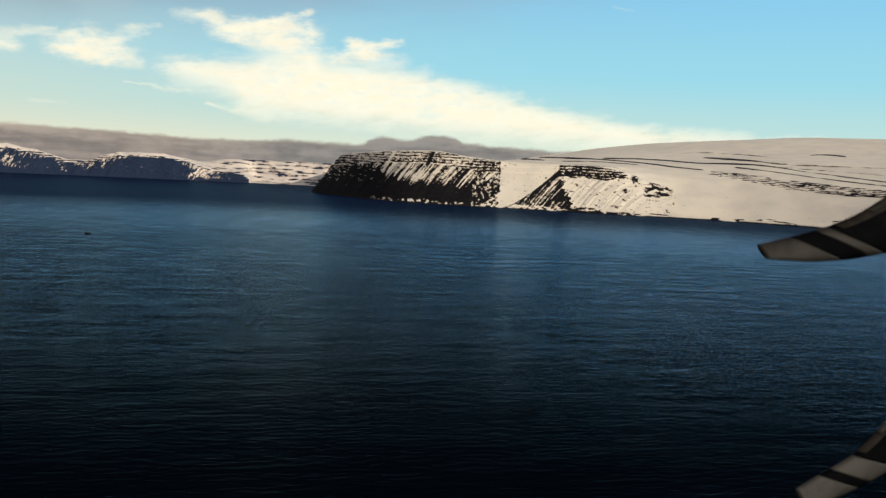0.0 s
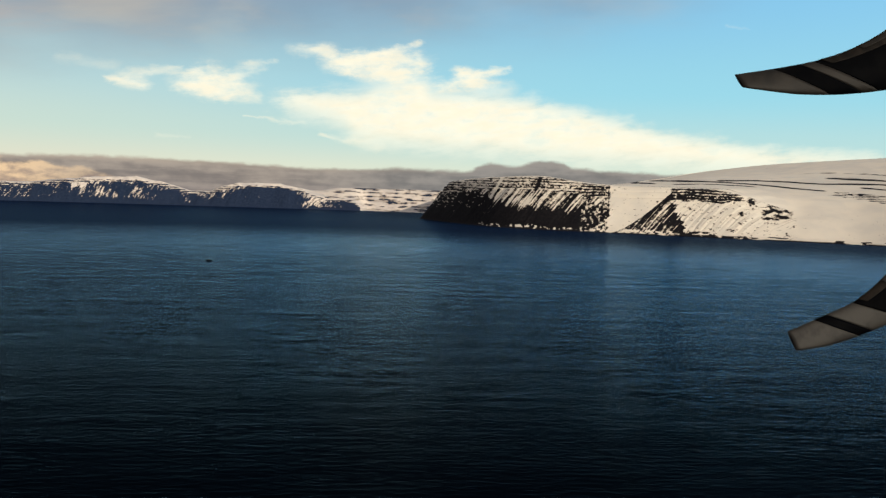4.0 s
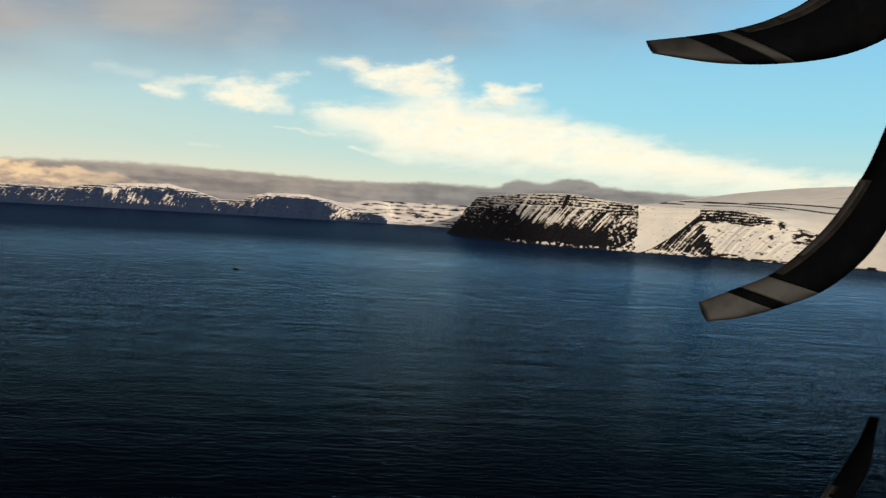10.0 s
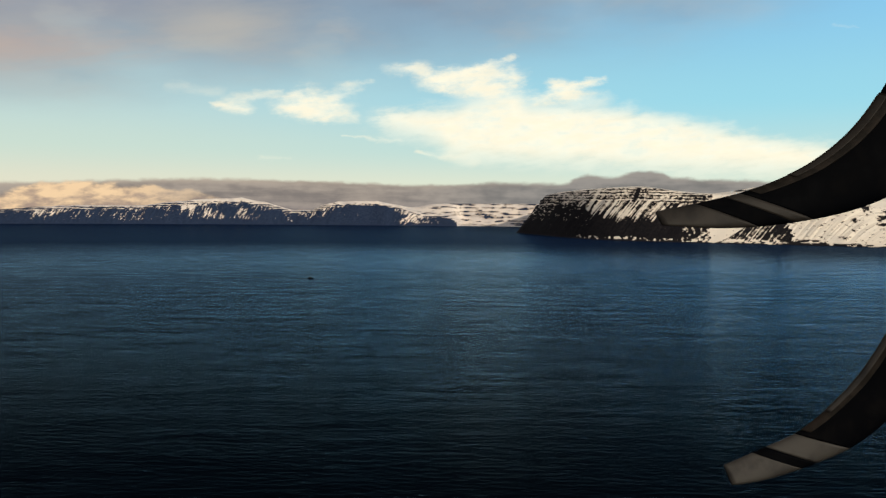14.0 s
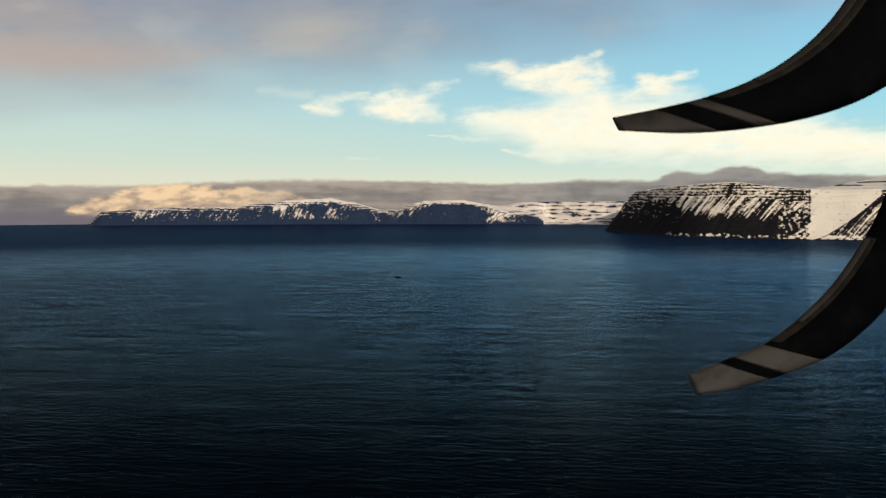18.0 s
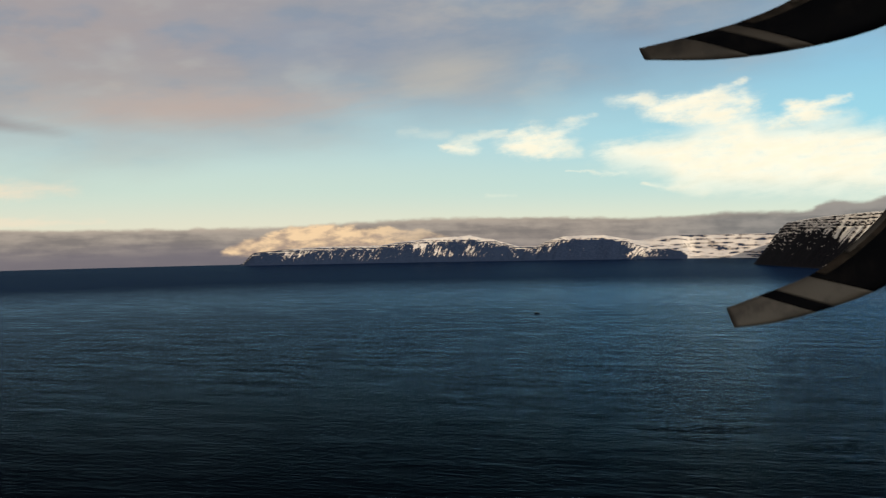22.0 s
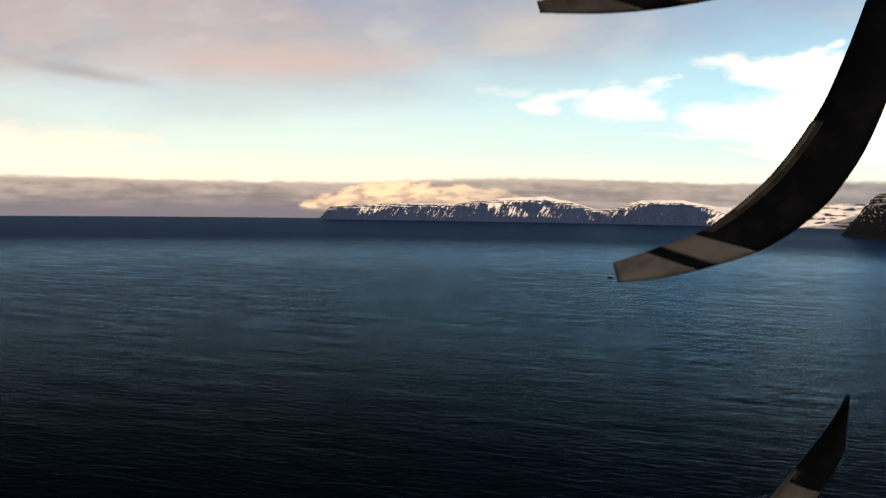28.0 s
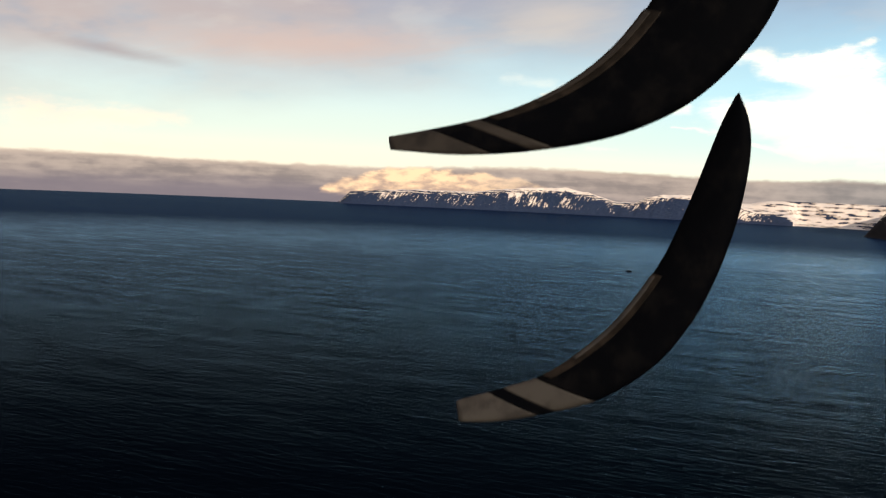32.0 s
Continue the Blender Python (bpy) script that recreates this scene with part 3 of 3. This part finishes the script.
    for xs, ys, wide, most in (
        ([16.3, 18.0, 19.8], [1.06, 1.0, 0.98], 0.05, 1.45), ([18.5, 22.7, 26.4, 30], [1.14, 1.22, 1.05, 0.84], 0.045, 1.45), ([20, 23, 26], [0.98, 1.05, 0.92], 0.03, 1.1), ([22.7, 26.4, 29.2, 32.3, 36.3, 42], [1.30, 1.38, 1.30, 1.34, 1.0, 0.5], 0.045, 1.35),
        ([29, 32.3, 34.6, 37.8, 42], [1.66, 1.6, 1.45, 1.43, 1.5], 0.045, 1.25), ([31, 33, 37, 42], [1.15, 1.02, 0.66, 0.3], 0.045, 1.3),
        ([33, 36, 42], [1.28, 1.2, 0.95], 0.030, 1.1), ([27, 30, 34], [1.85, 1.95, 1.85], 0.025, 0.9), ([35.3, 36.8, 38.3], [2.0, 2.12, 2.0], 0.055, 1.4), ([25, 27, 29], [2.15, 2.2, 2.18], 0.02, 0.8),
    ):
        at = curve(bearing, xs, ys)
        inside = step(bearing, xs[0], xs[0] + 0.8) * (1 - step(bearing, xs[-1] - 0.8, xs[-1]))
        band = np.exp(-((rise - at) / (wide * (1 + 0.5 * fbm(arc / 120, az * 0, 2, 79)))) ** 2) * inside
        ledge = np.maximum(ledge, -0.9 + band * (most + 0.75 * broken))
    upper = np.interp(bearing, [29, 30.6, 34.7, 37.9, 42], [0.72, 0.86, 0.52, 0.28, 0.1])
    lower = np.interp(bearing, [29, 31, 34.7, 38, 42], [0.66, 0.46, -0.09, -0.31, -0.3])
    inside = step(rise, lower - 0.05, lower + 0.05) * (1 - step(rise, upper - 0.05, upper + 0.05)) * step(bearing, 28.6, 30.5)
    crowd = np.sin(rise * 62 + 3.0 * fbm(arc / 130, v / 200, 2, 75)) * 0.35 + 1.0 * fbm(arc / 15, rise * 22, 3, 76) + 0.5 * fbm(arc / 160, rise * 4, 2, 78)
    ledge = np.maximum(ledge, -0.9 + inside * (0.86 + 1.1 * crowd))
    val = np.where((s > 178) | (gentle > 0.5) & (hr > 0.6), np.maximum(ledge, np.where(s > 178, -0.9, val)), val)
    low_dash = np.exp(-((rise + 2.2 - 0.10 * fbm(arc / 90, az * 0, 2, 72) - 0.07 * np.clip(bearing - 31, 0, 4)) / 0.05) ** 2) * step(bearing, 29.5, 31.0) * step(fbm(arc / 30, rise * 6, 3, 74), 0.05, 0.25)
    val = np.maximum(val, 1.4 * low_dash - 0.9)
    lip = np.exp(-((v - 215) / 18) ** 2) * step(az, 12, 15) * (1 - step(az, 22, 27))
    val = np.maximum(val, lip * (0.9 + 0.8 * fbm(arc / 30, v / 8, 3, 73)) - 0.6)
    rock = np.clip(0.5 + 1.1 * val, 0, 1)
    return tagged(sheet_mesh("headland", bearing, r, z, rock, LAND), "snow-streaked dark basalt headland with layered cliffs above the sea", "headland", kind="structure")


headland()


def far_shore(name, label, a0, a1, cols):
    az0 = np.linspace(a0, a1, cols)
    v0 = np.concatenate([np.arange(-6, 110, 3.2), 110 * (300 / 110) ** np.linspace(0, 1, 24)])
    az, v = np.meshgrid(az0, v0)
    rc = np.interp(az, [-36, -30, -24, -13, -5, -0.5, 0.2, 8], [4420, 4370, 4340, 4320, 4340, 4360, 4400, 4420]) + 8 * fbm(az, az * 0, 3, 4)
    r = np.minimum(rc + v, 4970)
    arc = np.radians(az) * 4400
    top = np.interp(az, [-36, -30.0, -29.6, -28.9, -26.6, -24.4, -20.6, -19.4, -16.7, -14.5, -13.0, -12.0, -11.1, -10.0, -9.3, -8.2, -5.7, -4.2, -3.5, -2.5, -1.7, -0.9, -0.5, -0.2, 0.1, 8],
                    [-8, -8, 4, 58, 77, 86, 86, 104, 126, 133, 112, 88, 70, 70, 97, 121, 125, 104, 88, 60, 56, 50, 36, 18, 3, 3])
    top = top + np.where(top > 20, 2.5 * fbm(az * 2, az * 0, 2, 14), 0)
    rib = fbm((arc - 0.6 * v) / 38, v / 200, 3, 15)
    rib2 = fbm((arc - 0.6 * v) / 10, v / 60, 3, 16)
    h = np.interp(v, [-10, 0, 4, 12, 60, 80, 86, 92, 98, 110, 150], [-0.1, 0, 0.03, 0.1, 0.62, 0.80, 0.82, 0.90, 0.92, 0.98, 1.0])
    z = top * h + (5 * rib + 2.5 * rib2) * step(v, 3, 20) * (1 - step(v, 80, 110)) * np.clip(top / 80, 0, 1)
    # the snow valley behind the point
    valley = step(az, -5.0, -1.5) * step(v, 70, 140)
    z = z + valley * step(v, 90, 300) * np.clip(np.interp(az, [-5, -2, 2, 8], [104, 114, 117, 119]) - top, 0, None)
    z = np.where(v < 0, np.minimum(z, -1.0), z)
    hr = np.clip(z / np.maximum(top, 1), 0, 1)
    streak = 0.9 * fbm((arc - 0.6 * v) / 7, v / 26, 3, 46) + 0.35 * rib2 + 0.2 * rib
    val = streak * 0.8 + 0.75 * fbm((arc - 0.6 * v) / 4, z / 5, 3, 48) + np.interp(az, [-36, -27.5, -26.5, -25, -23, -18, -15, -12, -9, -6, -4.7, -4.3, -3, -1.6, -1.0, 0], [1.0, 0.9, 0.2, 0.2, 0.6, 0.30, 0.28, 0.62, 0.42, 0.85, 0.95, 0.1, 0.05, 0.3, 0.85, 0.8])
    val = val - 0.02 + 0.5 * fbm(arc / 85, z / 50, 2, 49) + 0.6 * (1 - step(hr, 0.05, 0.3)) - 0.16 * step(hr, 0.5, 0.8)
    rim = step(hr, 0.78, 0.84)
    layers = np.sin(z / 1.7 + 2 * fbm(arc / 120, z / 40, 2, 58)) * 0.4 + 0.8 * fbm(arc / 18, z / 2.6, 3, 56)
    val = val * (1 - rim) + rim * (layers + 0.05)
    cap = step(hr, 0.86, 0.91) * (np.exp(-((az + 15.2) / 2.1) ** 4) + np.exp(-((az + 6.4) / 2.2) ** 4) + np.exp(-((az + 2.6) / 1.0) ** 4))
    val = val - 1.5 * cap
    val = np.where((v > 106) & (top > 20), np.interp(az, [-30, -27, -26, 0], [0.3, 0.1, -0.6, -0.7]) + 0.35 * fbm(arc / 30, v / 20, 2, 59), val)
    bandy = np.sin(z / 3.4 + 5.0 * fbm(arc / 150, z / 30, 2, 66)) * 0.42 - 0.42 + 1.15 * fbm(arc / 34, z / 3, 3, 67) + 0.5 * fbm(arc / 120, z / 12, 2, 68)
    val = np.where((valley > 0.5) | (az > -0.2), bandy * 0.8, val)
    rock = np.clip(0.5 + 1.1 * val, 0, 1)
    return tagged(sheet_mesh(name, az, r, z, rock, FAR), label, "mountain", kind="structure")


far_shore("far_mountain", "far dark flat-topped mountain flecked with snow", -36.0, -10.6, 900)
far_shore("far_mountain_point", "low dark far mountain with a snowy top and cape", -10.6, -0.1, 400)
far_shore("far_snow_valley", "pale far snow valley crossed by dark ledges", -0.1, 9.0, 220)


# ---------------------------------------------------------------- the propeller
PROP_AZ = -10.0
PROP = Matrix.Translation((0.570, 3.147, 120.662)) @ Matrix.Rotation(radians(-PROP_AZ), 4, "Z")


def part(name, bm, mat, parent, label=""):
    me = bpy.data.meshes.new(name)
    bm.to_mesh(me)
    bm.free()
    me.materials.append(mat)
    for p in me.polygons:
        p.use_smooth = True
    ob = new(name, me)
    ob.parent = parent
    if label:
        ob["label"] = label
    return ob


def along(pts, n):
    """n points evenly along a smooth curve through the points."""
    p = np.array(pts, float)
    d = np.concatenate([[0], np.cumsum(np.hypot(*np.diff(p, axis=0).T))])
    u = np.linspace(0, d[-1], n)
    q = np.stack([np.interp(u, d, p[:, 0]), np.interp(u, d, p[:, 1])], -1)
    for _ in range(14):
        q[1:-1] = 0.25 * q[:-2] + 0.5 * q[1:-1] + 0.25 * q[2:]
    return q


def strip(left, right, a, b, w0, w1, thick, slant=0.085, n=96):
    """A length of blade, from a to b along it and from w0 to w1 across it, with a lens-shaped section and ends cut aslant."""
    L, R = along(left, n), along(right, n)
    bm = bmesh.new()
    rings = []
    grid = np.linspace(0, 1, 121)
    for u in np.concatenate([[a], grid[(grid > a + 0.002) & (grid < b - 0.002)], [b]]):
        ring = []
        for sign in (1, -1):
            for w in np.linspace(w0, w1, 11)[::sign]:
                p = u + slant * w * (1 - step(u, 0.3, 0.9)) * step(u, 0.0, 0.05)
                i = min(p, 1.0) * (n - 1)
                i0 = min(int(i), n - 2)
                x, y = (L[i0] * (1 - w) + R[i0] * w) * (1 - i + i0) + (L[i0 + 1] * (1 - w) + R[i0 + 1] * w) * (i - i0)
                c = min(max(w, 0.0), 1.0)
                t = thick * (4 * c * (1 - c)) ** 0.6 * min(1.0, 0.25 + 1.6 * p) + 0.0008
                ring.append(bm.verts.new((x, -sign * t - 0.03 * (w - 0.5), y)))
        rings.append(ring)
    m = len(rings[0])
    for p, q in zip(rings[:-1], rings[1:]):
        for j in range(m):
            bm.faces.new((p[j], p[(j + 1) % m], q[(j + 1) % m], q[j]))
    bm.faces.new(rings[0][::-1])
    bm.faces.new(rings[-1])
    bmesh.ops.recalc_face_normals(bm, faces=bm.faces)
    return bm


propeller = new("propeller")
propeller.matrix_world = PROP
tagged(propeller, "black curved aircraft propeller with white tip bands", "propeller")


def blade(left, right, cuts, thick, paint):
    main = part("blade", strip(left, right, cuts[2], 1.0, 0.0, 1.0, thick), BLADE, propeller)
    part("leading_edge", strip(left, right, cuts[2] + 0.02, 0.57, -0.012, 0.15, thick * 1.12), EDGE, main, "worn grey-brown leading edge")
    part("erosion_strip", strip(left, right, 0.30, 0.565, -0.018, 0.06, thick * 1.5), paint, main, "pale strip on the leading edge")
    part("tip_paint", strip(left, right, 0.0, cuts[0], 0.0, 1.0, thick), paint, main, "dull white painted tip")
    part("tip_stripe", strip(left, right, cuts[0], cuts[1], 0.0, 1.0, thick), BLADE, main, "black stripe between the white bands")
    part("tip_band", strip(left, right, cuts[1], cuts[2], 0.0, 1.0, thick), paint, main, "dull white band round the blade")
    return main


blade([(0, 0.014), (0.162, 0.046), (0.326, 0.084), (0.446, 0.120), (0.601, 0.190), (0.713, 0.268), (0.803, 0.352), (0.889, 0.468), (0.960, 0.60), (1.02, 0.76), (1.08, 0.95), (1.18, 1.2)],
      [(0.017, -0.036), (0.249, -0.048), (0.453, -0.034), (0.65, -0.004), (0.802, 0.032), (0.931, 0.082), (1.056, 0.152), (1.175, 0.265), (1.27, 0.395), (1.33, 0.53), (1.37, 0.83), (1.32, 1.2)],
      (0.085, 0.15, 0.185), 0.03, SHADED_PAINT)
blade([(0.30, -0.943), (0.452, -0.885), (0.61, -0.824), (0.724, -0.737), (0.834, -0.632), (0.923, -0.51), (1.005, -0.367), (1.075, -0.18), (1.125, -0.02), (1.165, 0.11), (1.202, 0.19)],
      [(0.32, -1.012), (0.457, -1.0), (0.616, -0.955), (0.80, -0.893), (0.92, -0.814), (1.03, -0.712), (1.13, -0.55), (1.188, -0.40), (1.235, -0.23), (1.258, -0.07), (1.262, 0.04), (1.25, 0.12), (1.208, 0.197)],
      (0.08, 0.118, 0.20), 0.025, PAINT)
blade([(0.683, -1.977), (0.838, -1.838), (0.985, -1.624), (1.073, -1.486), (1.119, -1.387)],
      [(0.70, -2.045), (0.88, -1.935), (1.02, -1.769), (1.115, -1.585), (1.124, -1.38)],
      (0.12, 0.24, 0.5), 0.02, PAINT)
bm = bmesh.new()
bmesh.ops.create_uvsphere(bm, u_segments=32, v_segments=16, radius=0.2, matrix=Matrix.Translation((1.28, 0.02, 1.34)) @ Matrix.Diagonal((1, 1.4, 1, 1)))
part("hub", bm, HUB, propeller, "grey metal hub")


# ---------------------------------------------------------------- a boat on the fjord
def boat(az, dist, heading):
    base = new("boat")
    base.matrix_world = pose(dist * math.sin(radians(az)), dist * math.cos(radians(az)), -0.35, 0, 0, heading)
    tagged(base, "small dark fishing boat far out on the sea", "boat")
    bm = bmesh.new()
    rings = []
    for x, w, d in ((-4.5, 1.2, 1.5), (-2.0, 1.5, 1.5), (1.5, 1.4, 1.6), (3.6, 0.8, 1.9), (4.8, 0.08, 2.2)):
        rings.append([bm.verts.new(q) for q in ((x, -w, d), (x, -w * 0.7, 0.0), (x, w * 0.7, 0.0), (x, w, d))])
    for p, q in zip(rings[:-1], rings[1:]):
        for j in range(4):
            bm.faces.new((p[j], p[(j + 1) % 4], q[(j + 1) % 4], q[j]))
    bm.faces.new(rings[0])
    bm.faces.new(rings[-1][::-1])
    part("hull", bm, BLADE, base)
    bm = bmesh.new()
    bmesh.ops.create_cube(bm, size=1.0, matrix=Matrix.Translation((-0.6, 0, 2.4)) @ Matrix.Diagonal((2.4, 1.8, 1.9, 1)))
    bmesh.ops.bevel(bm, geom=bm.edges[:], offset=0.15, segments=2, affect="EDGES")
    part("wheelhouse", bm, PAINT, base, "dull white wheelhouse")
    bm = bmesh.new()
    ends = [(-4.0, 0.8), (-30.0, 2.4), (-80.0, 3.2), (-150.0, 1.0)]
    pairs = [[bm.verts.new((x, w * sgn, 0.39)) for sgn in (-1, 1)] for x, w in ends]
    for p, q in zip(pairs[:-1], pairs[1:]):
        bm.faces.new((p[0], p[1], q[1], q[0]))
    part("wake", bm, BLADE, base, "thin dark wake on the water")
    return base


boat(-10.0, 1330, -4)
